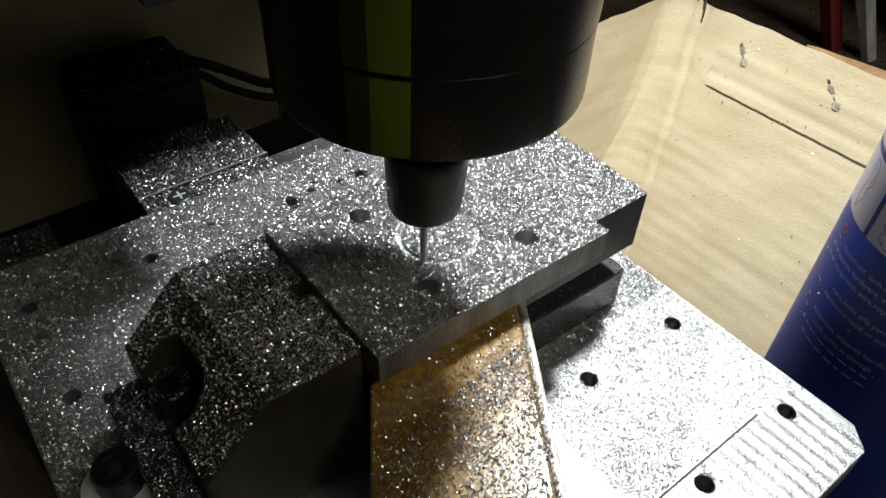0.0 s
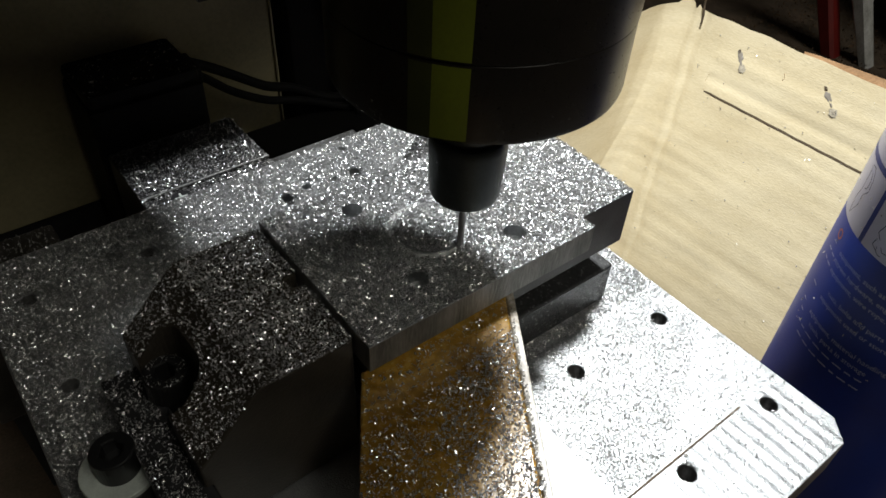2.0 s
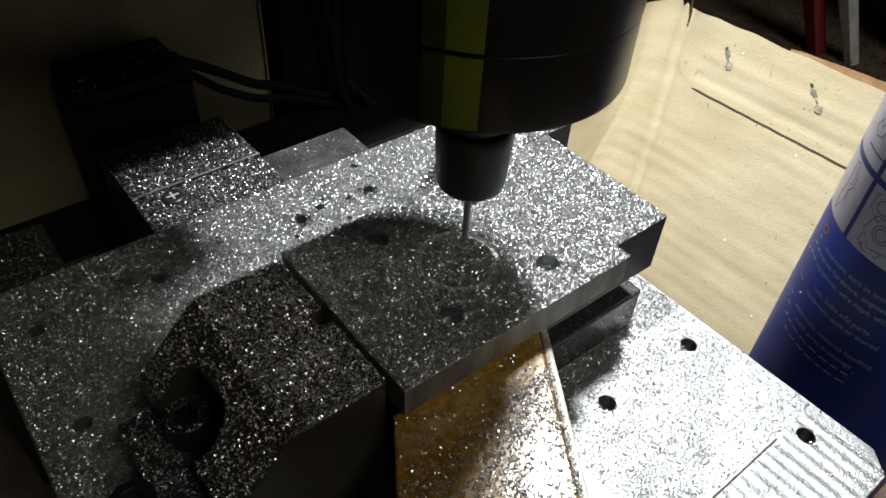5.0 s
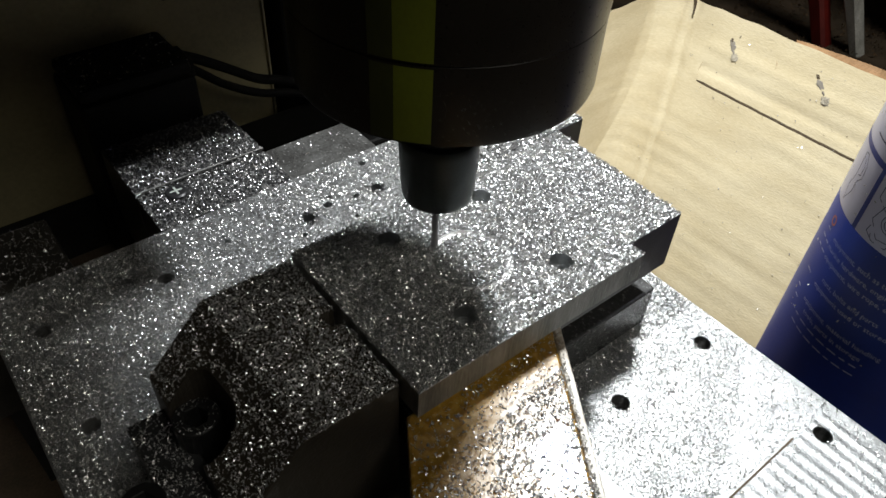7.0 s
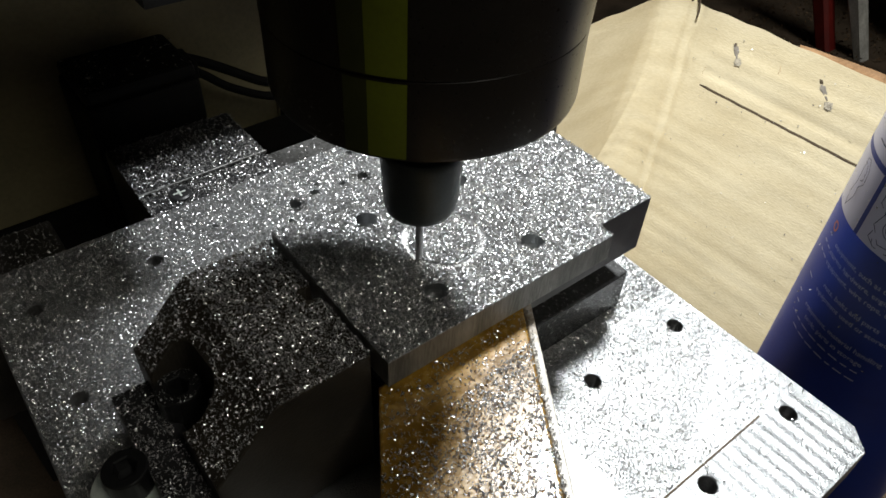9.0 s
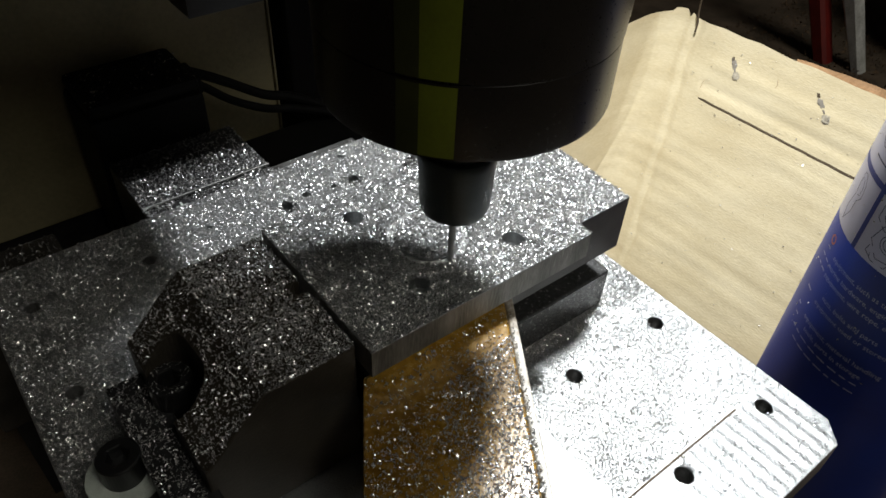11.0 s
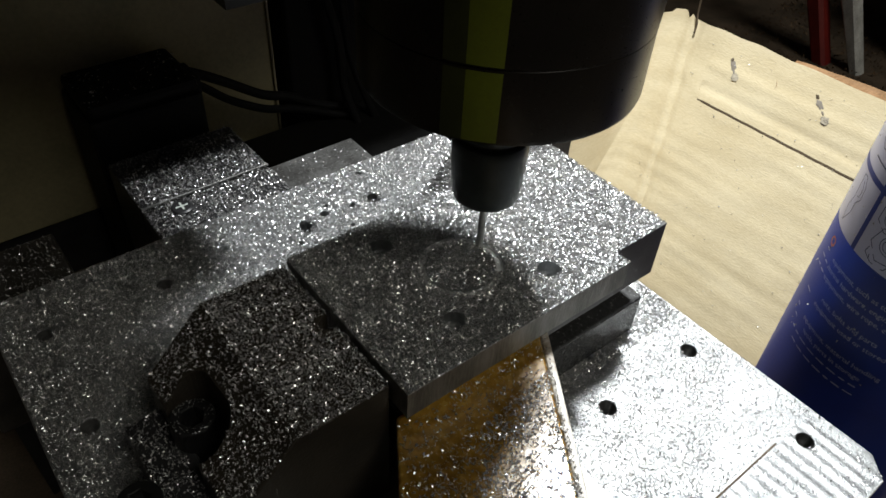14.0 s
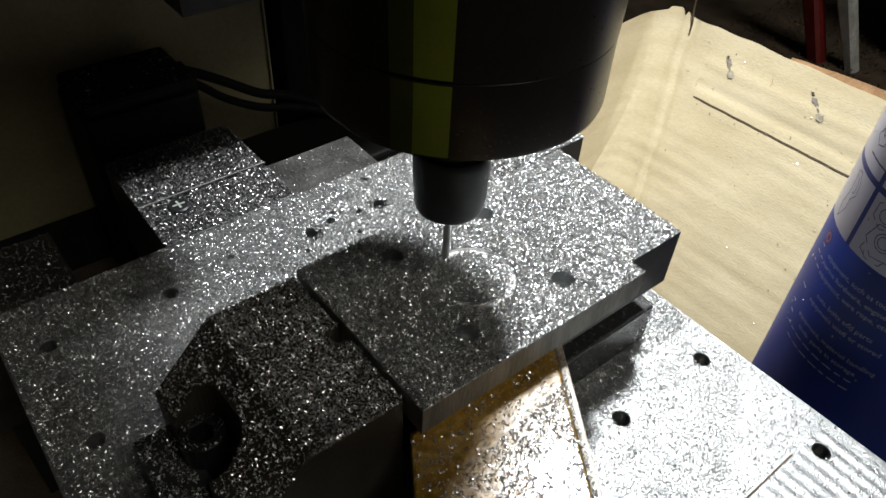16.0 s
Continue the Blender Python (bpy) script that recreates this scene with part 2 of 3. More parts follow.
def chips(name, count, poly, z, base, label, avoid=(), size=(0.35, 1.1), seed=1, dense=None, lift=0.0, mat="chip", category="metal chips", tilt=0.55, clump=0.0):
    """Milling chips strewn on a top at height z (a number, or a height for each place): small bent flakes, each of four triangles."""
    rng = np.random.default_rng(seed)
    p = np.array(poly, float)
    xs, ys = np.zeros(0), np.zeros(0)
    for _ in range(12):
        x, y = rng.uniform(p[:, 0].min(), p[:, 0].max(), count), rng.uniform(p[:, 1].min(), p[:, 1].max(), count)
        keep = np.zeros(count, bool)
        for (x0, y0), (x1, y1) in zip(p, np.roll(p, -1, axis=0)):
            if y0 != y1:
                keep ^= ((y0 > y) != (y1 > y)) & (x < (x1 - x0) * (y - y0) / (y1 - y0) + x0)
        for ax, ay, ar in avoid:
            keep &= (x - ax) ** 2 + (y - ay) ** 2 > (ar * rng.uniform(0.82, 1.08, count)) ** 2
        x, y = x[keep], y[keep]
        odds = np.array([dense(a, b) for a, b in zip(x, y)]) if dense else np.ones(len(x))
        if clump:
            odds = odds * np.array([1 - clump + clump * min(1.0, max(0.0, 0.62 + 1.1 * noise.noise((a * 0.16, b * 0.16, seed)) + 0.7 * noise.noise((a * 0.5, b * 0.5, seed)))) for a, b in zip(x, y)])
        keep = rng.random(len(x)) < odds
        xs, ys = np.append(xs, x[keep]), np.append(ys, y[keep])
        if len(xs) >= count:
            break
    xs, ys = xs[:count], ys[:count]
    n = len(xs)
    floor_z = np.array([z(a, b) for a, b in zip(xs, ys)]) if callable(z) else np.full(n, float(z))
    ln = rng.uniform(*size, n) * np.where(rng.random(n) < 0.06, 1.5, 1.0)
    wd, curl = ln * rng.uniform(0.25, 0.6, n), ln * rng.uniform(0.05, 0.4, n)
    zero = np.zeros(n)
    local = np.stack([np.stack(q, 1) for q in ((-ln / 2, -wd / 2, curl), (-ln / 2, wd / 2, curl), (zero, -wd / 2, zero), (zero, wd / 2, zero), (ln / 2, -wd * 0.3, curl), (ln / 2, wd * 0.3, curl))], 1)
    a, b, c = rng.normal(0, tilt, (n, 1)), rng.normal(0, tilt, (n, 1)), rng.uniform(0, 6.283, (n, 1))
    lx, ly, lz = local[..., 0], local[..., 1], local[..., 2]
    ly, lz = ly * np.cos(a) - lz * np.sin(a), ly * np.sin(a) + lz * np.cos(a)
    lx, lz = lx * np.cos(b) + lz * np.sin(b), lz * np.cos(b) - lx * np.sin(b)
    lx, ly = lx * np.cos(c) - ly * np.sin(c), lx * np.sin(c) + ly * np.cos(c)
    up = floor_z + 0.1 + np.abs(rng.normal(0, 0.16, n)) + lift * rng.random(n)
    co = np.stack([lx + xs[:, None] - base[0], ly + ys[:, None] - base[1], np.maximum(lz + up[:, None], floor_z[:, None] + 0.02) - base[2]], 2) * MM
    me = bpy.data.meshes.new(name)
    me.vertices.add(6 * n)
    me.vertices.foreach_set("co", co.ravel())
    corners = (np.arange(n)[:, None] * 6 + np.array([0, 2, 3, 1, 2, 4, 5, 3])).ravel()
    me.loops.add(8 * n)
    me.loops.foreach_set("vertex_index", corners)
    me.polygons.add(2 * n)
    me.polygons.foreach_set("loop_start", np.arange(2 * n) * 4)
    me.update(calc_edges=True)
    me.materials.append(M[mat])
    ob = new(name, me)
    ob.location = Vector(base) * MM
    BASE[ob.name] = Vector(base)
    return tagged(ob, label, category, kind="stuff")


def flakes(name, spots, base, label, seed):
    """Single chips stuck to places with a given outward direction."""
    rnd = random.Random(seed)
    verts, faces = [], []
    for p, out in spots:
        ln = rnd.uniform(0.35, 0.9)
        q = out.to_track_quat("Z", "Y").to_matrix() @ Euler((rnd.gauss(0, 0.5), rnd.gauss(0, 0.5), rnd.uniform(0, 6.283))).to_matrix()
        n = len(verts)
        for a, b, c in ((-0.5, -0.25, 0.1), (-0.5, 0.25, 0.1), (0, -0.3, 0), (0, 0.3, 0), (0.5, -0.2, 0.15), (0.5, 0.2, 0.15)):
            v = Vector(p) + out * 0.4 + q @ Vector((a * ln, b * ln, c * ln)) - Vector(base)
            verts.append(tuple(v * MM))
        faces += [(n, n + 2, n + 3, n + 1), (n + 2, n + 4, n + 5, n + 3)]
    me = bpy.data.meshes.new(name)
    me.from_pydata(verts, [], faces)
    me.materials.append(M["chip"])
    ob = new(name, me)
    ob.location = Vector(base) * MM
    BASE[ob.name] = Vector(base)
    return tagged(ob, label, "metal chips", kind="stuff")


ON_BED = []


# ---- the moving bed and what is clamped to it ----
HOLES = [(0, 0), (0, -42.4), (-38.8, 0.5), (-38.9, -42.4), (-163.8, 126), (-163.8, 84.2), (-124.6, 126.2), (-70, 125.1), (-39.5, 126), (-163.8, 42), (-163.8, 0), (-124.6, 42), (-124.6, 0), (-124.6, -42)]
CLOGGED = [(-70, 125.1), (-39.5, 126)]
PITS = [(-60.4, 127.8, 1.9), (-57.6, 131.6, 1.0), (-48.7, 126.4, 1.2), (-35.2, 142.4, 1.5), (-76, 118, 1.2), (-55, 116, 0.9), (-100, 131, 1.1)]


def bed_plate():
    bed = thing("bed_plate", (-80, 40, -14), "milled aluminium machine bed plate with tapped holes", "machine bed")
    out = [(-176.5, -63.5), (6, -63.5), (12, -57), (12, 149), (-176.5, 149)]
    part("plate", slab(out, -14, 0, [blob(x, y, 3.6, 24) if (x, y) in CLOGGED else circle(x, y, 2.7, 24) for x, y in HOLES] + [blob(x, y, r) for x, y, r in PITS], 0.3), M["alu"], bed)
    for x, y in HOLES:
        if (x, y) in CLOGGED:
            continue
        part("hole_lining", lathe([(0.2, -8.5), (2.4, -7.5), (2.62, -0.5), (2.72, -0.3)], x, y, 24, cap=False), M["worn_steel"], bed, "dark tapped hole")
    # the rough end facing, a hair above the finished part
    ridges = bmesh.new()
    y = -62.5
    rows = []
    while y < -38:
        rows.append(y)
        y += 0.5
    grid = [[ridges.verts.new((x, yy, 0.2 + 0.11 * math.sin(x * 2 * math.pi / 4.2 + 0.5 * noise.noise((x * 0.1, yy * 0.05, 5))) + 0.025 * noise.noise((x * 0.7, yy * 0.15, 0)))) for x in [-60 + k * 0.6 for k in range(113)]] for yy in rows]
    for a, b in zip(grid, grid[1:]):
        for i in range(len(a) - 1):
            if a[i].co.x < 7 and not any((a[i].co.x + 0.3 - hx) ** 2 + (a[i].co.y + 0.25 - hy) ** 2 < 9.5 for hx, hy in HOLES):
                ridges.faces.new((a[i], a[i + 1], b[i + 1], b[i]))
    bmesh.ops.delete(ridges, geom=[v for v in ridges.verts if not v.link_faces], context="VERTS")
    # Thin dark strip that paints the shadow edge along the step.
    part("step_shadow_line", box(-60, -8.2, -38.0, -37.5, 0.02, 0.3, 0), M["slit"], bed, "dark strip painted as the step's shadow edge")
    part("ridged_end", ridges, M["alu"], bed, "rough milled ridges at the end of the plate", smooth=True)
    ON_BED.append(bed)


WORK = [(-106, 12), (-31, 12), (-31, 17), (-9, 17), (-9, 66.5), (-106, 66.5)]
WHOLES = [(-51.3, 23.1), (-83.6, 23.3), (-82.7, 56), (-51, 55.9)]
RING = (-69.7, 37.75)


def workpiece():
    w = thing("workpiece", (-58, 40, 27), "aluminium workpiece plate with a notched corner and a milled ring", "workpiece")
    holes = [circle(x, y, 3.25, 28) for x, y in WHOLES]
    bm = slab(WORK, 38.2, 47, [*holes, circle(*RING, 11.5, 72)], 0.25)
    # Sides past the notch take dark steel: their shade is put into the colour.
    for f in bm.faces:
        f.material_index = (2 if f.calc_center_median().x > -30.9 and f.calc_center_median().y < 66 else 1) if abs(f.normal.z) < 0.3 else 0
    part("plate", bm, [M["alu"], M["alu_edge"], M["oily_and_shade_steel"]], w)
    part("groove", lathe([(11.45, 46.9), (11.4, 46.2), (9.5, 46.2), (9.45, 46.95)], *RING, 72, cap=False), M["bright"], w, "freshly cut bright ring groove", smooth=True)
    part("island", slab(circle(*RING, 9.5, 72), 38.2, 47), M["alu"], w)
    part("heel", box(-100, -9.0, 17.0, 66.3, 27.2, 38.19, 0), M["oily_and_shade_steel"], w, "dark heel under the plate")
    for x, y in WHOLES:
        part("bore", lathe([(0.2, 42.4), (2.6, 42.7), (3.1, 43.4), (3.22, 46.85)], x, y, 28, cap=False), M["alu"], w, "drilled through hole")
    ON_BED.append(w)


def vise_block():
    v = thing("vise_block", (-50, 42, 0), "dark steel vise jaw block with a groove below the workpiece", "vise block")
    part("lower_jaw", box(-98, -8.5, 17.3, 66, 0.1, 16.2, 0.8), M["jaw_steel"], v)
    part("neck", box(-96, -12, 24, 64, 16.1, 27.1, 0.3), M["black_steel"], v)
    ON_BED.append(v)


CLAMP = [(-106.6, 18), (-106.6, 67.3), (-148, 67.3), (-148, 18)]
FLANGE = [(-157.6, 12), (-146, 12), (-146, 62.3), (-157.6, 62.3)]
SLOT = ((-143.2, 40.5), (-143.6, 50.0), 6.4)


def clamp_top(x, y):
    """Height of the clamp's top, which falls away at 45 degrees towards its end."""
    return 44.6 - max(0.0, -131 - x)


def slot_gap(x, y):
    (ax, ay), (bx, by), _ = SLOT
    f = min(1.0, max(0.0, (y - ay) / (by - ay)))
    return math.hypot(x - ax - (bx - ax) * f, y - ay - (by - ay) * f)


def cut_away(bm, cutters):
    """The solid bm less other solids."""
    def stand_in(b):
        me = bpy.data.meshes.new("form")
        bmesh.ops.recalc_face_normals(b, faces=b.faces)
        b.to_mesh(me)
        b.free()
        return new("form", me)
    body, tools = stand_in(bm), [stand_in(c) for c in cutters]
    for tool in tools:
        md = body.modifiers.new("cut", "BOOLEAN")
        md.operation, md.solver, md.object = "DIFFERENCE", "EXACT", tool
    bpy.context.view_layer.update()
    ev = body.evaluated_get(bpy.context.evaluated_depsgraph_get())
    out = bmesh.new()
    out.from_mesh(ev.to_mesh())
    ev.to_mesh_clear()
    for ob in (body, *tools):
        bpy.data.objects.remove(ob)
    return out


def clamp_block():
    c = thing("clamp_block", (-130, 42, 0), "black steel clamp block strewn with metal chips", "clamp")
    bm = bmesh.new()
    prof = [(-106.6, 0.1), (-106.6, 44.6), (-131, 44.6), (-148, 27.6), (-148, 0.1)]
    f = bm.faces.new([bm.verts.new((px, 18, pz)) for px, pz in prof])
    ext = bmesh.ops.extrude_face_region(bm, geom=[f], use_keep_orig=True)
    for v in (g for g in ext["geom"] if isinstance(g, bmesh.types.BMVert)):
        v.co.y = 67.3
    bmesh.ops.recalc_face_normals(bm, faces=bm.faces)
    bevelled(bm, 0.6)
    (ax, ay), (bx, by), r = SLOT
    pill = [(ax + r * math.cos(a), ay + r * math.sin(a)) for a in (math.pi + math.pi * i / 16 for i in range(17))] + \
           [(bx + r * math.cos(a), by + r * math.sin(a)) for a in (math.pi * i / 16 for i in range(17))]
    notch = [(-105, 40.2), (-105, 46), (-108.2, 45.2), (-110.4, 43.4), (-109.6, 41.2), (-107.6, 40.6)]
    part("body", cut_away(bm, [slab(pill, 15, 60), slab(notch, 36, 60)]), M["clamp_steel"], c)
    part("flange", slab(FLANGE, 0.1, 20, (), 0.6), M["black_steel"], c, "low black foot of the clamp")
    part("slot_screw", slab(circle(bx, by - 0.5, 5.6, 36), 15.1, 27.5, [circle(bx, by - 0.5, 3.0, 6)], 0.5), M["screw"], c, "black socket screw down in the slot")
    ON_BED.append(c)


def amber_board():
    a = thing("clamping_board", (-95, -5, 25), "amber varnished board under the workpiece edge", "board")
    d = Vector((-27.1, -40.8)).normalized()
    n = Vector((-d.y, d.x))
    p0, q0 = Vector((-56.6, 16.5)), Vector((-105.9, 16.5))
    p1, q1 = p0 + d * 108, q0 + d * 108
    part("board", slab([tuple(q0), tuple(p0 - n * 1.6), tuple(p1 - n * 1.6), tuple(q1)], 25, 33.5, (), 0.8), M["amber"], a)
    part("edge_strip", slab([tuple(p0 - n * 1.55), tuple(p0 + n * 0.7), tuple(p1 + n * 0.9), tuple(p1 - n * 1.55)], 25.2, 33.3, (), 0.4), M["amber_edge"], a, "pale translucent edge of the board")
    part("packing", box(-97, -62, 4, 16.4, 0.1, 24.9, 0.5), M["oily_and_shade_steel"], a)
    ON_BED.append(a)


def cap_screw():
    s = thing("cap_screw", (-162, 40, 0), "black socket cap screw on a zinc washer", "screw")
    part("washer", slab(circle(-162, 40, 9.5, 40), 12, 13.4, [circle(-162, 40, 4.2, 24)], 0.3), M["zinc"], s)
    head = slab(circle(-162, 40, 5.4, 40), 13.4, 21, [circle(-162, 40, 2.8, 6)], 0.5)
    part("head", head, M["screw"], s)
    part("shank", lathe([(3.0, 0.1), (3.0, 17)], -162, 40, 20), M["screw"], s)
    part("spacer", slab(circle(-162, 40, 8.5, 40), 0.1, 12), M["oily_and_shade_steel"], s)
    ON_BED.append(s)


bank_spots = []


def rear_stop():
    r = thing("rear_stop", (-27, 75, 0), "dark upright stop block with chips behind the workpiece", "stop block")
    part("body", box(-34, 4, 67.3, 82, 0.1, 46.8, 0.5), M["black_steel"], r)
    ramp = bmesh.new()
    prof = [(-34.1, 0.1), (-34.1, 46.7), (-37, 46), (-56, 26), (-78, 0.1)]
    near, far = ([ramp.verts.new((px, py, pz)) for px, pz in prof] for py in (67.4, 82))
    ramp.faces.new(near[::-1])
    ramp.faces.new(far)
    for i in range(5):
        ramp.faces.new((near[i], near[(i + 1) % 5], far[(i + 1) % 5], far[i]))
    rnd = random.Random(31)
    for (xa, za), (xb, zb) in zip(prof[1:], prof[2:]):
        slope = Vector((zb - za, 0, xa - xb)).normalized()
        for _ in range(int(130 * math.hypot(xa - xb, za - zb))):
            f = rnd.random()
            bank_spots.append((Vector((xa + (xb - xa) * f, rnd.uniform(67.6, 81.8), za + (zb - za) * f)) + slope * 0.12, slope))
    part("chip_bank", ramp, M["alu"], r, "bank of packed chips against the stop")
    ON_BED.append(r)


bed_plate()
workpiece()
vise_block()
clamp_block()
amber_board()
cap_screw()
rear_stop()


# ---- spindle ----
def spindle():
    s = thing("spindle", (SPIN_X, SPIN_Y, 46.5), "black cylindrical milling spindle with a yellow-green sticker", "milling spindle")
    x, y = SPIN_X, SPIN_Y
    part("nose", lathe([(20, 100.5), (30.6, 100.2), (31.8, 100.9), (32.1, 102), (32.1, 116.8), (31.95, 117)], x, y, 96), M["spindle"], s, smooth=True)
    part("body", lathe([(31.95, 117.03), (32.2, 117.2), (33.6, 150), (33.6, 260)], x, y, 96), M["spindle"], s, smooth=True)
    for r0, r1, z0, z1 in ((32.18, 32.18, 101.5, 116.4), (32.45, 33.66, 117.6, 150), (33.66, 33.66, 150.05, 259)):
        # The second, darker strip paints the sticker's fall-off into shade round the curve.
        for d0, d1, mat, words in ((-145, -132.7, "tape", "yellow-green sticker strip"), (-153, -145.02, "tape_shade", "dark olive strip with the sticker's fade into shade painted in")):
            bm = bmesh.new()
            a0, a1 = radians(d0), radians(d1)
            vs = [[bm.verts.new((x + r * math.cos(a0 + (a1 - a0) * i / 10), y + r * math.sin(a0 + (a1 - a0) * i / 10), z)) for i in range(11)] for r, z in ((r0, z0), (r1, z1))]
            for i in range(10):
                bm.faces.new((vs[0][i], vs[0][i + 1], vs[1][i + 1], vs[1][i]))
            part("sticker", bm, M[mat], s, words, smooth=True)
    part("shaft", lathe([(6.9, 80), (8.0, 83.3), (8.0, 84.2), (8.9, 84.6), (9.0, 85), (9.0, 90.5), (8.6, 91), (8.2, 91.2), (8.2, 97.5), (8.8, 98), (8.8, 100.6)], x, y, 48), M["nut"], s, smooth=True)
    part("collet_nut", lathe([(2, 64.3), (6.2, 64.3), (7.7, 64.6), (8.5, 65.3), (8.9, 66.6), (9.1, 69), (9.45, 76), (9.6, 80.5), (9.6, 82.2), (9.3, 82.9), (8.6, 83.2), (8.1, 83.2), (7.2, 83)], x, y, 64), M["nut"], s, "dark conical collet nut", smooth=True)
    mill = lathe([(0.3, 46.3), (0.95, 46.4), (0.95, 53), (1.0, 54), (1.0, 66)], x, y, 20)
    part("end_mill", mill, M["carbide"], s, "thin carbide end mill", smooth=True)
    part("mount_block", slab([(x - 33, 104), (x + 12, 104), (x + 12, 161.5), (x - 33, 161.5)], 95, 260, (), 0.5), M["black_steel"], s, "black mounting block behind the spindle")
    part("clamp_ring", slab([*circle(x, y, 40, 48)], 190.5, 239.5, [circle(x, y, 33.8, 48)]), M["black_steel"], s)
    # Bracket out of view; its reach is set to block lamp light on the bed's left.
    part("shading_bracket", box(x - 42, x + 56, 66, 103.9, 190, 240, 0.5), M["black_steel"], s, "unseen black spindle bracket, widened to shade the left of the bed")
    return s


SPINDLE = spindle()


# ---- fixed surroundings ----
def surroundings():
    single("bench", slab([(-1490, -900), (1490, -900), (1490, 1490), (-1490, 1490)], -140, -110), M["bench"], (0, 0, -140), "dark dusty workbench top", "bench", kind="structure")
    for nm, (x0, x1, y0, y1) in dict(wall_east=(1500, 1540, -1540, 1540), wall_west=(-1540, -1500, -1540, 1540), wall_north=(-1500, 1500, 1500, 1540)).items():
        single(nm, box(x0, x1, y0, y1, -900, 1600, 0), M["wall"], ((x0 + x1) / 2, (y0 + y1) / 2, -900), "dark workshop wall", "wall", kind="structure")
    single("wall_south", box(-1500, 1500, -1540, -1500, -900, 1600, 0), M["wall"], (0, -1520, -900), "dark workshop wall", "wall", kind="structure")
    # a small gap for the added fill lamp, which has no known source
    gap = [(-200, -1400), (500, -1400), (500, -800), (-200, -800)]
    single("ceiling", slab([(-1540, -1540), (1540, -1540), (1540, 1540), (-1540, 1540)], 1600, 1640, [gap]), M["wall"], (0, 0, 1600), "dark workshop ceiling with a gap for the added fill lamp", "ceiling", kind="structure")
    single("floor", box(-1540, 1540, -1540, 1540, -940, -900, 0), M["bench"], (0, 0, -940), "dark workshop floor", "floor", kind="structure")


COVER = [(-112.3, 151.2), (-54.7, 151.2), (-54.7, 217.8), (-112.3, 217.8)]
GUIDE = [(-190, 140.5), (-146, 140.5), (-146, 185.5), (-190, 185.5)]


def axis_cover():
    c = thing("axis_cover", (-83, 186, -110), "black axis carriage cover strewn with metal chips", "machine cover")
    part("front_plate", box(-112.5, -54.5, 151, 178, -60, -15, 1), M["black_steel"], c)
    part("back_plate", box(-112.5, -54.5, 179.2, 218, -60, -14.6, 1), M["black_steel"], c)
    part("joint_rod", tube([(-112, 178.6, -14.2), (-54.6, 178.6, -14.2)], 0.6), M["worn_steel"], c, "thin bright rod in the joint", smooth=True)
    part("screw_head", lathe([(4.6, -15.2), (4.6, -13.9), (3.9, -13.4)], -98, 171, 24), M["black_steel"], c, smooth=True)
    part("screw_cross", box(-100.6, -95.4, 170.6, 171.4, -13.6, -13.3, 0), M["zinc"], c)
    part("screw_cross", box(-98.4, -97.6, 168.4, 173.6, -13.6, -13.28, 0), M["zinc"], c)
    part("support", box(-105, -62, 155, 214, -110, -60, 0), M["black_steel"], c)


def guide_block():
    c = thing("guide_block", (-168, 163, -110), "grey guide block dusted with metal chips", "guide block")
    part("body", box(-190, -145.5, 140, 186, -60, -15, 1), M["oily_and_shade_steel"], c)
    part("foot", box(-186, -150, 142, 184, -110, -60, 0), M["black_steel"], c)


def axis_motor():
    c = thing("axis_motor", (-88, 242, -110), "black stepper motor behind the axis cover", "motor")
    part("casing", box(-114, -62, 222, 262, -110, 4, 2.5), M["rubber"], c)
    part("end_cap", box(-113, -63, 223, 261, 4, 11, 2.5), M["rubber"], c)
    part("plug", box(-68, -58, 234, 252, -4, 5, 1), M["rubber"], c)


def cables():
    for pts, r in (([(-62, 248, 3), (-50, 249, -4), (-37, 250, -13), (-20, 251, -25), (-5, 251, -31), (14, 250, -42), (40, 248, -56), (52, 244, -110)], 2.6),
                   ([(-62, 244, 0), (-52, 246, -9), (-40, 247, -20), (-22, 247, -31), (-4, 247, -37), (16, 246, -46), (44, 242, -62), (56, 238, -110)], 2.2)):
        single("motor_cable", tube(curve_points(pts, 7), r), M["rubber"], pts[-1], "black motor cable sagging across the panel", "cable", "motor cables", smooth=True)


def side_panel():
    c = thing("side_panel", (-160, 271, -110), "grimy beige sheet metal machine panel", "panel")
    out = [(-330, -73), (-9, -73), (-4, -68), (-4, 170), (-330, 170)]
    bm = bmesh.new()
    f = bm.faces.new([bm.verts.new((px, 270, pz)) for px, pz in out])
    ext = bmesh.ops.extrude_face_region(bm, geom=[f], use_keep_orig=True)
    for v in (g for g in ext["geom"] if isinstance(g, bmesh.types.BMVert)):
        v.co.y += 2
    part("sheet", bm, M["panel"], c)
    part("folded_edge", box(-4.6, -3.4, 267.5, 270, -66, 170, 0.3), M["panel"], c, "bright folded edge")
    part("stand", box(-300, -20, 272.2, 290, -110, 0, 0), M["black_steel"], c)


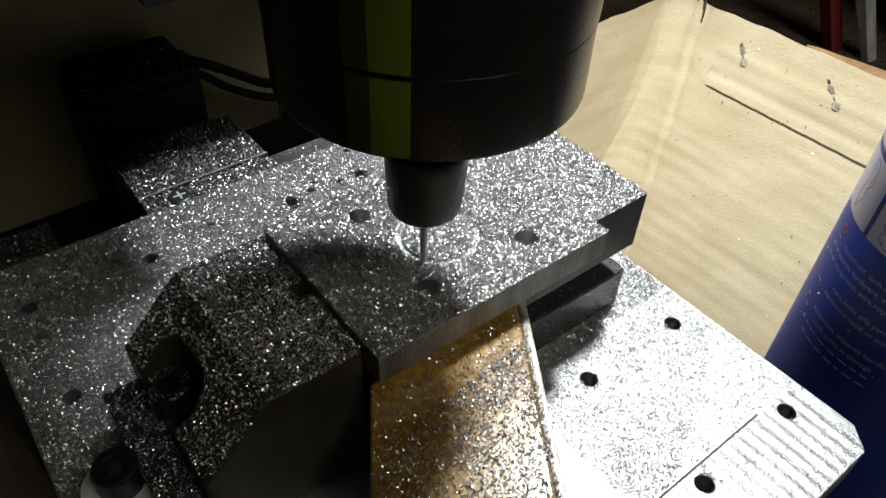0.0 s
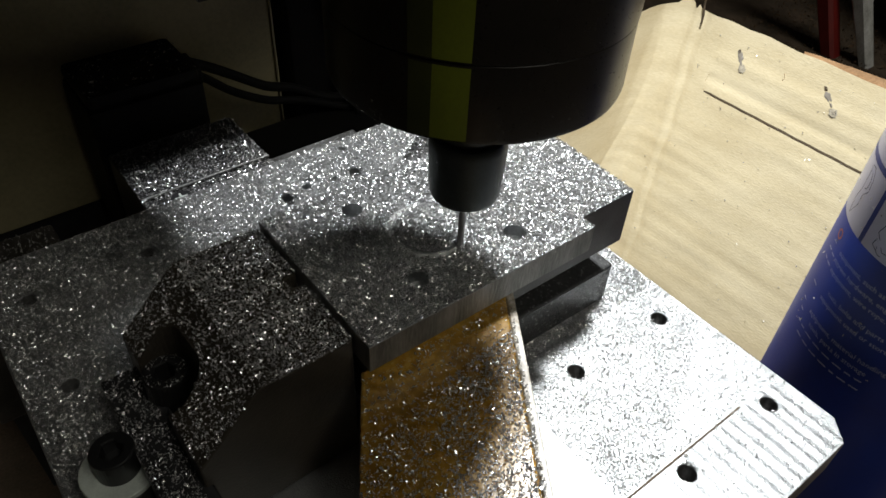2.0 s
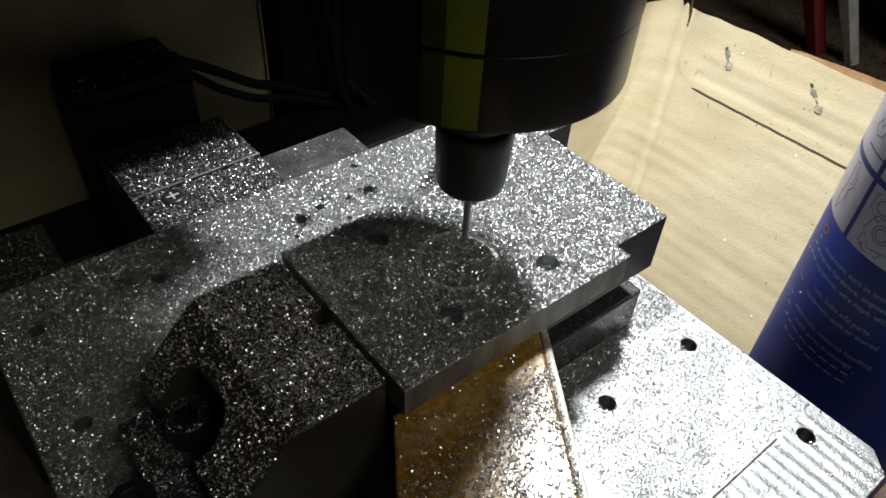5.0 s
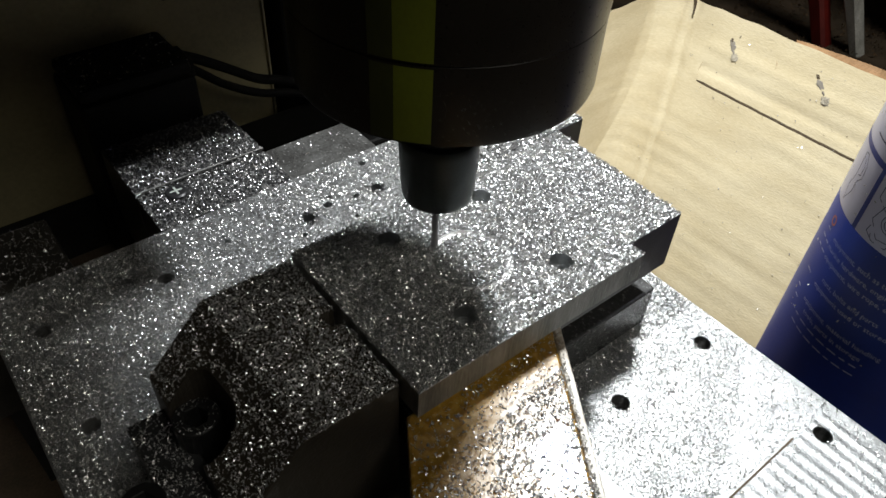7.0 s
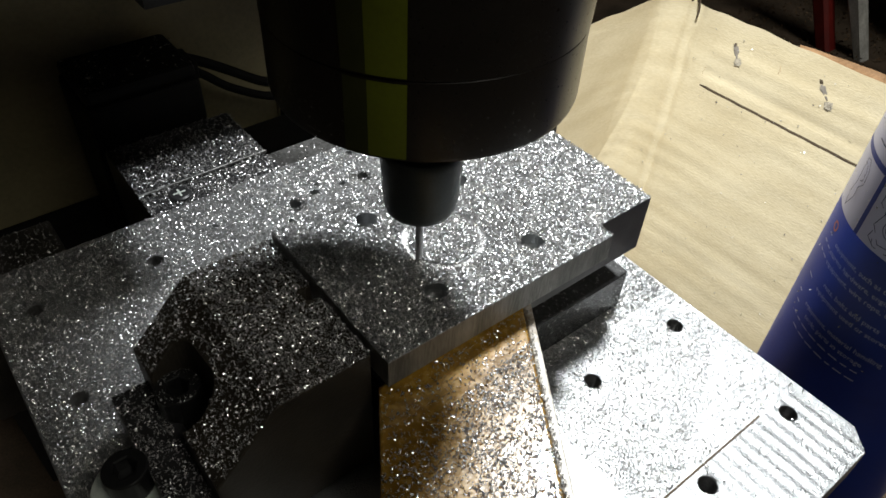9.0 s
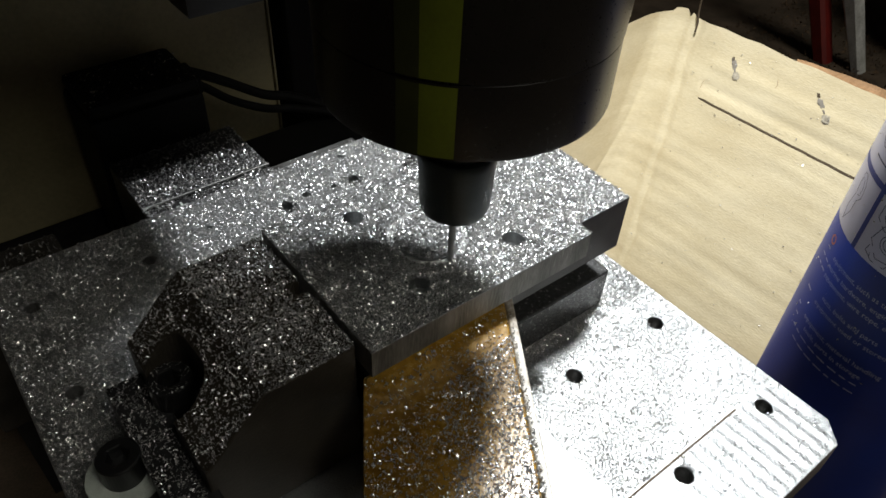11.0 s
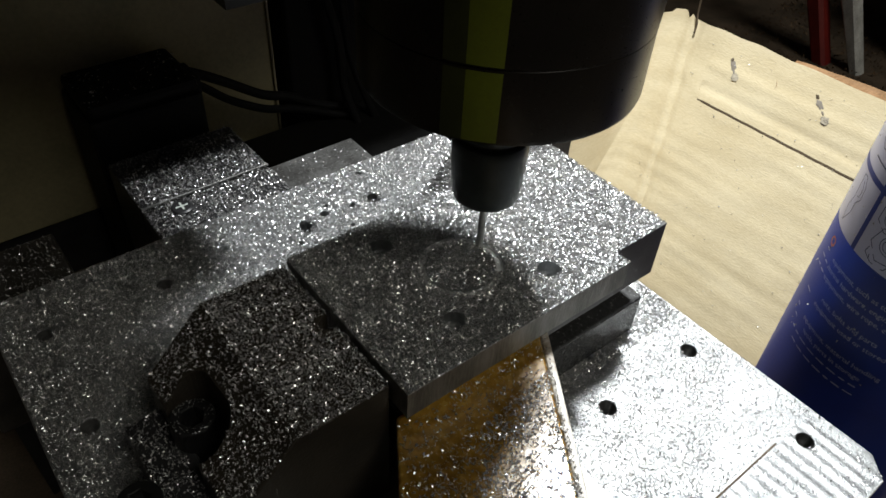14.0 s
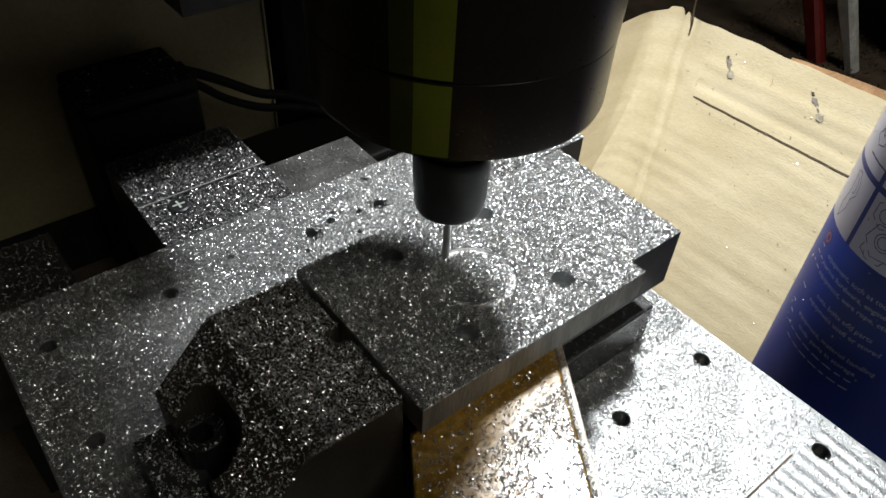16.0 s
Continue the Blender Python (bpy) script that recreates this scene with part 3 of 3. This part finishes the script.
def gantry():
    c = thing("gantry_column", (40, 250, -110), "black gantry column behind the bed", "machine column")
    part("column", box(0, 70, 256, 330, -110, 330, 2), M["rubber"], c)
    part("base_beam", box(-52, 110, 200, 256, -110, -52, 2), M["rubber"], c)
    # The last beam is out of view, added to keep lamp light off the panel.
    part("shading_beam", box(-330, 330, 162, 256, 112, 262, 2), M["rubber"], c, "unseen black beam added to shade the panel and motor")
    r = thing("rail_plate", (-30, 170, -110), "dull grey rail plate dusted with chips", "rail")
    part("plate", box(-53, -6, 153, 186, -46, -22, 0.6), M["worn_steel"], r)
    part("foot", box(-50, -10, 156, 184, -110, -46, 0), M["black_steel"], r)
    for pts in ([(5, 252, 90), (14, 246, 40), (24, 244, 0), (26, 243, -30), (30, 236, -52)], [(20, 252, 80), (28, 247, 30), (33, 246, -15), (42, 236, -52)]):
        single("loom_cable", tube(curve_points(pts, 7), 2.4), M["rubber"], pts[-1], "black cable hanging on the gantry column", "cable", "gantry cables", smooth=True)


# the cardboard: a long leaning side, a rounded corner and a return behind the bed
def card_point(s, z):
    """Plan place of the sheet at s millimetres along its top edge from the corner, at height z."""
    k = (z + 110) / 123.0
    if s > 14:
        top, low = Vector((188 + 0.02 * s, 138 - (s - 14))), Vector((117 + 0.03 * s, 116 - (s - 14) * 0.98))
    elif s < -14:
        top, low = Vector((174 + (s + 14), 152 + 0.04 * s)), Vector((103 + (s + 14) * 0.95, 126))
    else:
        a = (s + 14) / 28 * math.pi / 2
        top = Vector((174 + 14.3 * math.sin(a), 137.5 + 14 * math.cos(a)))
        low = Vector((103 + 14.4 * math.sin(a), 116 + 10 * math.cos(a)))
    p = low.lerp(top, k)
    rip = 0.2 * math.sin(z * 0.9 + 0.8 * noise.noise((s * 0.02, z * 0.05, 3))) * (0.6 + noise.noise((s * 0.015, z * 0.04, 7)))
    wob = 0.5 * noise.noise((s * 0.018, z * 0.02, 1)) + 0.35 * noise.noise((s * 0.05, z * 0.09, 4)) + rip * 0.5 + 0.9 * math.exp(-((s - 21 + 0.14 * z + 2.2 * noise.noise((z * 0.06, 0, 9))) / 1.7) ** 2) - 0.7 * math.exp(-((s - 16 + 0.16 * z) / 2.4) ** 2) + 0.7 * math.exp(-((s + 6 + 0.3 * z + 0.006 * z * z) / 2.0) ** 2)
    if s > 34:
        wob += 0.5 * math.exp(-((z + 13.5) / 1.8) ** 2) - 0.35 * math.exp(-((z + 3.5) / 2.2) ** 2)
    return Vector((p.x + wob * 0.85, p.y + wob * 0.3, z - wob * 0.4))


def card_strip(bm, pts, width, lift=0.35):
    """A narrow mark laid along points (s, z) of the sheet."""
    prev = None
    for i, (s, z) in enumerate(pts):
        w = width * (0.55 if i in (0, len(pts) - 1) else 1.0)
        lift_v = Vector((-0.87, -0.1, 0.5)) * lift
        row = [bm.verts.new(card_point(s, z + d * w / 2) + lift_v * k) for d, k in ((-1, 0.1), (0, 1), (1, 0.1))]
        if prev:
            for j in range(2):
                bm.faces.new((prev[j], prev[j + 1], row[j + 1], row[j]))
        prev = row
    return bm


def cardboard():
    c = thing("cardboard_box", (150, 90, -110), "open pale cardboard box with staples and a slit", "cardboard box")
    bm = bmesh.new()
    cols = []
    svals = [-110 + i * 1.5 for i in range(253)]
    for s in svals:
        top = 12.6 + 0.9 * noise.noise((s * 0.06, 0, 0)) + (1.5 if 0 < s < 16 else 0) - (3.5 * max(0, 1 - abs(s - 12) / 3))
        cols.append([bm.verts.new(card_point(s, -110 + (top + 110) * k / 84)) for k in range(85)])
    for a, b in zip(cols, cols[1:]):
        for k in range(84):
            bm.faces.new((a[k], a[k + 1], b[k + 1], b[k]))
    rim = [e for e in bm.edges if len(e.link_faces) == 1]
    ext = bmesh.ops.extrude_edge_only(bm, edges=rim)
    for v in (g for g in ext["geom"] if isinstance(g, bmesh.types.BMVert)):
        v.co += Vector((2.4, 0.8, -1.2))
    part("sheet", bm, M["card"], c, smooth=True)
    part("slit", card_strip(bmesh.new(), [(37 + i * 4.0, -19.8 - 0.02 * i + 0.08 * math.sin(i * 1.7)) for i in range(27)], 1.15, 0.14), M["slit"], c, "dark straight slit")
    part("slit_end", card_strip(bmesh.new(), [(36.6, -19.6), (35.6, -15), (36.3, -11)], 0.5, 0.2), M["card_edge"], c)
    liner = bmesh.new()
    prev = None
    for i in range(26):
        s = 78 + i * 4.0
        h = 0.4 + 3.0 * math.sin(min(1, i / 22) * math.pi * 0.6) + 0.4 * noise.noise((s * 0.2, 2, 2))
        row = [liner.verts.new(card_point(s, z) + Vector((2.6, 0.9, -0.4))) for z in (11.5, 12.5 + h)]
        if prev:
            liner.faces.new((prev[0], prev[1], row[1], row[0]))
        prev = row
    part("torn_liner", liner, M["card_edge"], c, "brown torn outer liner")
    for k, (s, z, s2, z2) in enumerate(((46.8, 2.2, 52.3, -4.5), (95.6, 3.4, 105.0, -5.0))):
        out_dir = Vector((-0.87, -0.1, 0.5))
        along = (card_point(s2, z2) - card_point(s, z)).normalized()
        for f, long, wide, name, mat in ((0.0, 1.1, 0.7, "staple_hole", "slit"), (0.28, 2.9, 1.2, "staple_tear", "staple"), (0.62, 1.2, 0.45, "staple_hole", "staple"), (0.88, 2.2, 1.7, "staple_tear", "pulp")):
            lump = bmesh.new()
            bmesh.ops.create_icosphere(lump, subdivisions=3, radius=1)
            side = along.cross(out_dir).normalized()
            mid = card_point(s + (s2 - s) * f, z + (z2 - z) * f)
            for v in lump.verts:
                w = 1 + 0.8 * noise.noise(v.co * (1.6 if mat != "pulp" else 3.2) + Vector((k * 7, f * 9, 0)))
                v.co = mid + (along * v.co.x * long + side * v.co.y * wide) * w + out_dir * (v.co.z * 0.2 * w + 0.06)
            part(name, lump, M[mat], c, "grey torn pulp round a bent staple" if name == "staple_tear" else "small dark staple hole", smooth=mat != "pulp")
    part("small_nick", card_strip(bmesh.new(), [(73.5, 2.2), (74.6, 0.2), (74.2, -1.4)], 0.5), M["card_edge"], c)
    part("corner_wire", tube(curve_points([(187, 134.5, 24), (186.4, 133.6, 16), (185.0, 131.6, 11), (183.2, 130.5, 6.5)], 5), 0.55, 8), M["slit"], c, "thin dark wire through the rim", smooth=True)


CANX, CANY, CANR = 69.0, -44.2, 32.5


def can_patch(a0, a1, z0, z1, lift, n=14):
    """A printed field on the can's wall between two angles and heights."""
    bm = bmesh.new()
    r = CANR + lift
    rows = [[bm.verts.new((CANX + r * math.cos(radians(a0 + (a1 - a0) * i / n)), CANY + r * math.sin(radians(a0 + (a1 - a0) * i / n)), z)) for i in range(n + 1)] for z in (z0, z1)]
    for i in range(n):
        bm.faces.new((rows[0][i], rows[0][i + 1], rows[1][i + 1], rows[1][i]))
    return bm


def can_line(points, width, lift=0.09):
    """A drawn line on the can's wall through (angle, height) points."""
    bm = bmesh.new()
    r = CANR + lift
    k = math.pi * CANR / 180
    for (a0, z0), (a1, z1) in zip(points, points[1:]):
        d = Vector(((a1 - a0) * k, z1 - z0))
        ln = d.length or 1
        nx, nz = -d.y / ln * width / 2, d.x / ln * width / 2
        steps = max(1, int(abs(a1 - a0) / 5))
        prev = None
        for i in range(steps + 1):
            a, z = a0 + (a1 - a0) * i / steps, z0 + (z1 - z0) * i / steps
            row = [bm.verts.new((CANX + r * math.cos(radians(a + sg * nx / k)), CANY + r * math.sin(radians(a + sg * nx / k)), z + sg * nz)) for sg in (1, -1)]
            if prev:
                bm.faces.new((prev[0], prev[1], row[1], row[0]))
            prev = row
    return bm


def can_text(words, a0, z, size):
    """Lettering bent round the can, starting at the angle a0."""
    cu = bpy.data.curves.new("lettering", "FONT")
    cu.body, cu.size, cu.resolution_u = words, size, 2
    tmp = new("lettering_form", cu)
    bpy.context.view_layer.update()
    src = tmp.evaluated_get(bpy.context.evaluated_depsgraph_get()).to_mesh()
    bm = bmesh.new()
    bm.from_mesh(src)
    tmp.evaluated_get(bpy.context.evaluated_depsgraph_get()).to_mesh_clear()
    bpy.data.objects.remove(tmp)
    r = CANR + 0.09
    for v in bm.verts:
        a = radians(a0) + v.co.x / CANR
        v.co = Vector((CANX + r * math.cos(a), CANY + r * math.sin(a), z + v.co.y))
    return bm


def hexagon(a, z, size, turn=0):
    k = 180 / math.pi / CANR
    return [(a + size * k * math.cos(turn + i * math.pi / 3), z + size * math.sin(turn + i * math.pi / 3)) for i in range(7)]


def ring(a, z, size, n=16):
    k = 180 / math.pi / CANR
    return [(a + size * k * math.cos(i * 2 * math.pi / n), z + size * math.sin(i * 2 * math.pi / n)) for i in range(n + 1)]


def spray_can():
    c = thing("spray_can", (CANX, CANY, -110), "blue aerosol can with a pale printed label", "spray can")
    body = part("body", lathe([(30, -109.5), (32.2, -108.5), (32.5, -106), (32.5, 88), (30, 94), (24, 102), (14, 107)], CANX, CANY, 96), M["can_blue"], c, smooth=True)
    part("bottom_rim", lathe([(31, -110), (33.0, -109.6), (33.0, -107), (32.4, -106.6)], CANX, CANY, 96), M["zinc"], c, smooth=True)
    part("label_field", can_patch(60, 300, 36.6, 86, 0.05, 60), M["can_white"], body, "pale lavender printed field", smooth=True)
    part("label_line", can_patch(60, 300, 57.6, 59.6, 0.08, 60), M["can_blue"], body, "", smooth=True)
    for a in (105, 147.5, 190, 232):
        part("label_line", can_patch(a - 1.6, a + 1.6, 36.6, 86, 0.08, 2), M["can_blue"], body)
    for pts in (hexagon(166, 45.2, 6.2, 0.2), ring(166, 45.6, 3.0), ring(166, 45.6, 2.0), hexagon(160, 53, 4.6, 0.5), ring(160, 53, 2.2),
                [(156.5, 42), (155.5, 39.6), (161, 37.8), (169, 38.2), (171, 40.5)], [(158.5, 39.8), (159.2, 38.3)]):
        part("label_drawing", can_line(pts, 0.28), M["can_ink"], body, "thin drawing of hexagon nuts")
    for pts in ([(126, 56), (130, 56.5), (134, 53.5), (135, 49.5), (131, 47), (131.5, 43.5), (126.5, 38.6), (124.5, 43.5), (127, 48), (126, 56)], [(129.5, 54.5), (132, 52.5), (132, 49.5), (129.5, 49)]):
        part("label_drawing", can_line(pts, 0.25), M["can_ink"], body, "thin drawing of a tool")
    part("label_drawing", can_line([(128, 63.6), (146, 63.6)], 0.5), M["can_ink"], body)
    for pts in ([(126, 69), (129, 72), (132, 70), (135, 73), (138, 71), (136, 68), (131, 67), (126, 69)],):
        part("label_drawing", can_line(pts, 0.3), M["can_ink"], body)
    part("red_mark", can_line(ring(130.5, 31, 1.5, 10), 0.7), M["can_red"], body, "small red mark")
    for words, a, z in (("equipment, such as tools,", 139, 26.8), ("marine hardware, engines,", 138, 23.2), ("equipment, wire rope, etc.", 139, 19.6),
                        ("nuts, bolts and parts", 147, 13.0), ("equipment used or stored", 143, 9.3), ("equipment, material handling", 141, 1.2),
                        ("tools, parts in storage", 146, -2.5)):
        part("lettering", can_text(words, a, z, 2.75), M["can_text"], body, "small pale lettering")
    # lines too faint to read
    rnd = random.Random(4)
    for a, z, n in ((128, 26.8, 2), (126, 23.2, 2), (127, 19.6, 2), (133, 13.0, 2), (129, 9.3, 2), (128, 1.2, 2), (131, -2.5, 2), (135, -6.2, 8), (140, -9.9, 7)):
        for i in range(n):
            w = rnd.uniform(3.0, 6.5)
            if n == 2 and a + w > 137:
                break
            part("lettering_bar", can_line([(a, z + 0.8), (a + w, z + 0.8)], 0.5), M["can_text"], body)
            a += w + 2.2


def handles():
    r = thing("red_handle", (478, 205, -110), "red tool grip standing on the bench", "tool handle")
    def bar(p0, p1, w0, w1, th):
        bm = bmesh.new()
        p0, p1 = Vector(p0), Vector(p1)
        rows = []
        for i in range(9):
            p, w = p0.lerp(p1, i / 8), w0 + (w1 - w0) * i / 8
            rows.append([bm.verts.new(p + Vector((sx * th, sy * w * 0.75, 0)) + Vector((0, sy * w * 0.25 * (1 - abs(sx)), 0))) for sx, sy in ((-1, -0.7), (-0.6, -1), (0.6, -1), (1, -0.7), (1, 0.7), (0.6, 1), (-0.6, 1), (-1, 0.7))])
        for a, b in zip(rows, rows[1:]):
            for k in range(8):
                bm.faces.new((a[k], a[(k + 1) % 8], b[(k + 1) % 8], b[k]))
        bm.faces.new(rows[0][::-1])
        bm.faces.new(rows[-1])
        return bm
    part("grip", bar((470, 171, -110), (472, 236, 20), 8, 12, 8), M["red"], r, smooth=True)
    g = thing("grey_handle", (485, 149, -110), "grey tapered plastic tool grip standing on the bench", "tool handle")
    part("grip", bar((478, 142, -110), (476, 210, 20), 5.5, 14, 7), M["grey"], g, smooth=True)
    k = thing("dark_toolbox", (560, 110, -110), "dark toolbox at the back of the bench", "toolbox")
    part("box", box(520, 640, 20, 118, -110, 40, 3), M["rubber"], k)
    part("lid", box(518, 642, 18, 120, 40, 56, 3), M["rubber"], k)


surroundings()
axis_cover()
guide_block()
axis_motor()
cables()
side_panel()
gantry()
cardboard()
spray_can()
handles()

# ---- chips and dust ----
BEDTOP = [(-176, -37), (11, -37), (11.5, 148.5), (-176, 148.5)]
hole_gaps = [(x, y, 2.9 if x < -100 or y < 100 else 2.3) for x, y in HOLES] + PITS
ON_BED.append(chips("bed_chips", 105000, BEDTOP, 0, (-80, 40, 0), "bright aluminium chips strewn on the bed plate", hole_gaps, (0.3, 0.98), 3,
                    lambda x, y: 0.0 if (x > -60 and y < 12) or (-155 < x < -9 and 20 < y < 64) or (x < -100 and y < 28) or (-100 < x < -60 and y < 20) else 1.0, tilt=0.75, clump=0.35))
ON_BED.append(chips("bed_corner_chips", 12500, [(-60, -37), (11, -37), (11, 12), (-60, 12)], 0, (-25, -12, 0), "fine aluminium chips scattered on the clean bed corner", hole_gaps, (0.2, 0.72), 23,
                    lambda x, y: 0.9 if y > -15 + 0.5 * x else 0.4, tilt=0.45, clump=0.5))
ON_BED.append(chips("ridge_chips", 380, [(-38, -62), (5, -62), (11, -57), (11, -37), (-38, -37)], 0.3, (-15, -50, 0.3), "sparse aluminium chips on the ridged end", hole_gaps, (0.3, 0.8), 4))
ON_BED.append(chips("work_chips", 56000, WORK, 47, (-58, 40, 47), "dense bright aluminium chips on the workpiece", [(x, y, 3.3) for x, y in WHOLES], (0.26, 0.92), 5,
                    lambda x, y: 0.06 if 9.4 < math.hypot(x - RING[0], y - RING[1]) < 11.5 else 1.0, 0.3, tilt=0.65, clump=0.3))
# loose chips in the ring groove, pushed round by the cutter, which leaves a swept stretch behind it
GROOVE_CHIPS = chips("groove_chips", 1300, circle(*RING, 11.6, 48), 46.3, (*RING, 46.2), "loose aluminium chips pushed round in the ring groove", (), (0.2, 0.66), 41,
                     lambda x, y: 1.0 if 9.35 < math.hypot(x - RING[0], y - RING[1]) < 11.5 and not -68 < math.degrees(math.atan2(y - RING[1], x - RING[0])) < 9 else 0.0, 0.6, tilt=0.65)
ON_BED.append(chips("stop_chips", 4500, [(-33.8, 67.5), (3.8, 67.5), (3.8, 81.8), (-33.8, 81.8)], 46.8, (-13, 75, 46.8), "bright aluminium chips on the rear stop block", (), (0.24, 0.85), 17))
ON_BED.append(flakes("bank_chips", bank_spots, (-56, 75, 20), "bright aluminium chips heaped against the stop block", 32))
ON_BED.append(chips("clamp_chips", 11000, CLAMP, clamp_top, (-130, 42, 44), "aluminium chips strewn on the black clamp block", (), (0.22, 0.85), 6,
                    lambda x, y: 0.0 if slot_gap(x, y) < SLOT[2] + 0.2 or (x > -110.5 and 40.2 < y < 45.8) else (1.0 if x > -130.5 else 0.5), clump=0.5))
ON_BED.append(chips("slot_chips", 130, circle(-143.4, 46, 12, 32), lambda x, y: 27.5 if math.hypot(x + 143.6, y - 49.5) < 5.6 else 15.2, (-143, 46, 15), "a few chips on the screw in the clamp's slot", [(-143.6, 49.5, 3.2)], (0.2, 0.6), 61,
                    lambda x, y: 0.0 if slot_gap(x, y) > 6.1 else (1.0 if math.hypot(x + 143.6, y - 49.5) < 5.4 else 0.15)))
ON_BED.append(chips("flange_chips", 1300, FLANGE, 20, (-140, 42, 20), "aluminium chips strewn on the clamp foot", (), (0.25, 0.8), 16, lambda x, y: 1.0 if x < -148.4 else 0.0, clump=0.5))
ON_BED.append(chips("board_chips", 13000, [(-106.8, 14), (-59, 14), (-116, -72), (-162, -68)], 33.5, (-100, -10, 33.5), "aluminium chips strewn on the amber board", (), (0.28, 0.9), 7,
                    lambda x, y: 0.25 if y > 6 + (x + 60) * 0.12 else (0.55 if x < -93 + 0.66 * y else 1.0), tilt=0.7, clump=0.3))
chips("cover_chips", 9500, COVER, -14.6, (-83, 186, -14.6), "aluminium chips strewn on the black axis cover", (), (0.3, 0.95), 8, lambda x, y: 0.0 if 177.9 < y < 179.3 else (0.35 if y > 200 else 1.0), tilt=0.65)
chips("guide_chips", 1200, GUIDE, -15, (-168, 163, -15), "aluminium chips dusting the guide block", (), (0.4, 1.0), 9)
chips("rail_chips", 450, [(-52, 154), (-7, 154), (-7, 185), (-52, 185)], -22, (-30, 170, -22), "fine chips dusting the rail plate", (), (0.3, 0.8), 10)
chips("motor_chips", 110, [(-113, 223), (-63, 223), (-63, 261), (-113, 261)], 11, (-88, 242, 11), "a few chips on the motor cap", (), (0.6, 1.5), 11)
rc = random.Random(21)
flakes("cardboard_chips", [(card_point(rc.uniform(20, 140), rc.uniform(-100, 10)), Vector((-0.87, -0.05, 0.5))) for i in range(130)], (150, 90, -110), "tiny bright chips stuck to the cardboard", 21)
spots = []
for i in range(60):
    a, z = radians(rc.uniform(115, 200)), rc.uniform(-10, 85)
    o = Vector((math.cos(a), math.sin(a), 0))
    spots.append((Vector((CANX, CANY, z)) + o * (CANR - 0.2), o))
flakes("can_chips", spots, (CANX, CANY, -110), "tiny bright chips stuck to the spray can", 22)
chips("sawdust", 5000, [(330, 0), (620, 0), (620, 260), (330, 260)], -110, (470, 130, -110), "brown sawdust heaped on the bench", (), (0.8, 3.0), 12, None, 4.0, "dust", "sawdust")


# ---- travel ----
def motions():
    times = [i * 0.25 for i in range(65)]
    for ob in ON_BED:
        p = BASE[ob.name] * MM
        walk(ob, [(t, pose(p.x, p.y + bed_shift(t) * MM, p.z)) for t in times])
    p = BASE[GROOVE_CHIPS.name] * MM
    walk(GROOVE_CHIPS, [(t, pose(p.x, p.y + bed_shift(t) * MM, p.z, 0, 0, math.degrees(TURN_RATE * t + TURN_START) + 180)) for t in times])
    p = BASE[SPINDLE.name] * MM
    walk(SPINDLE, [(t, pose(spindle_x(t) * MM, p.y, p.z)) for t in times])


motions()
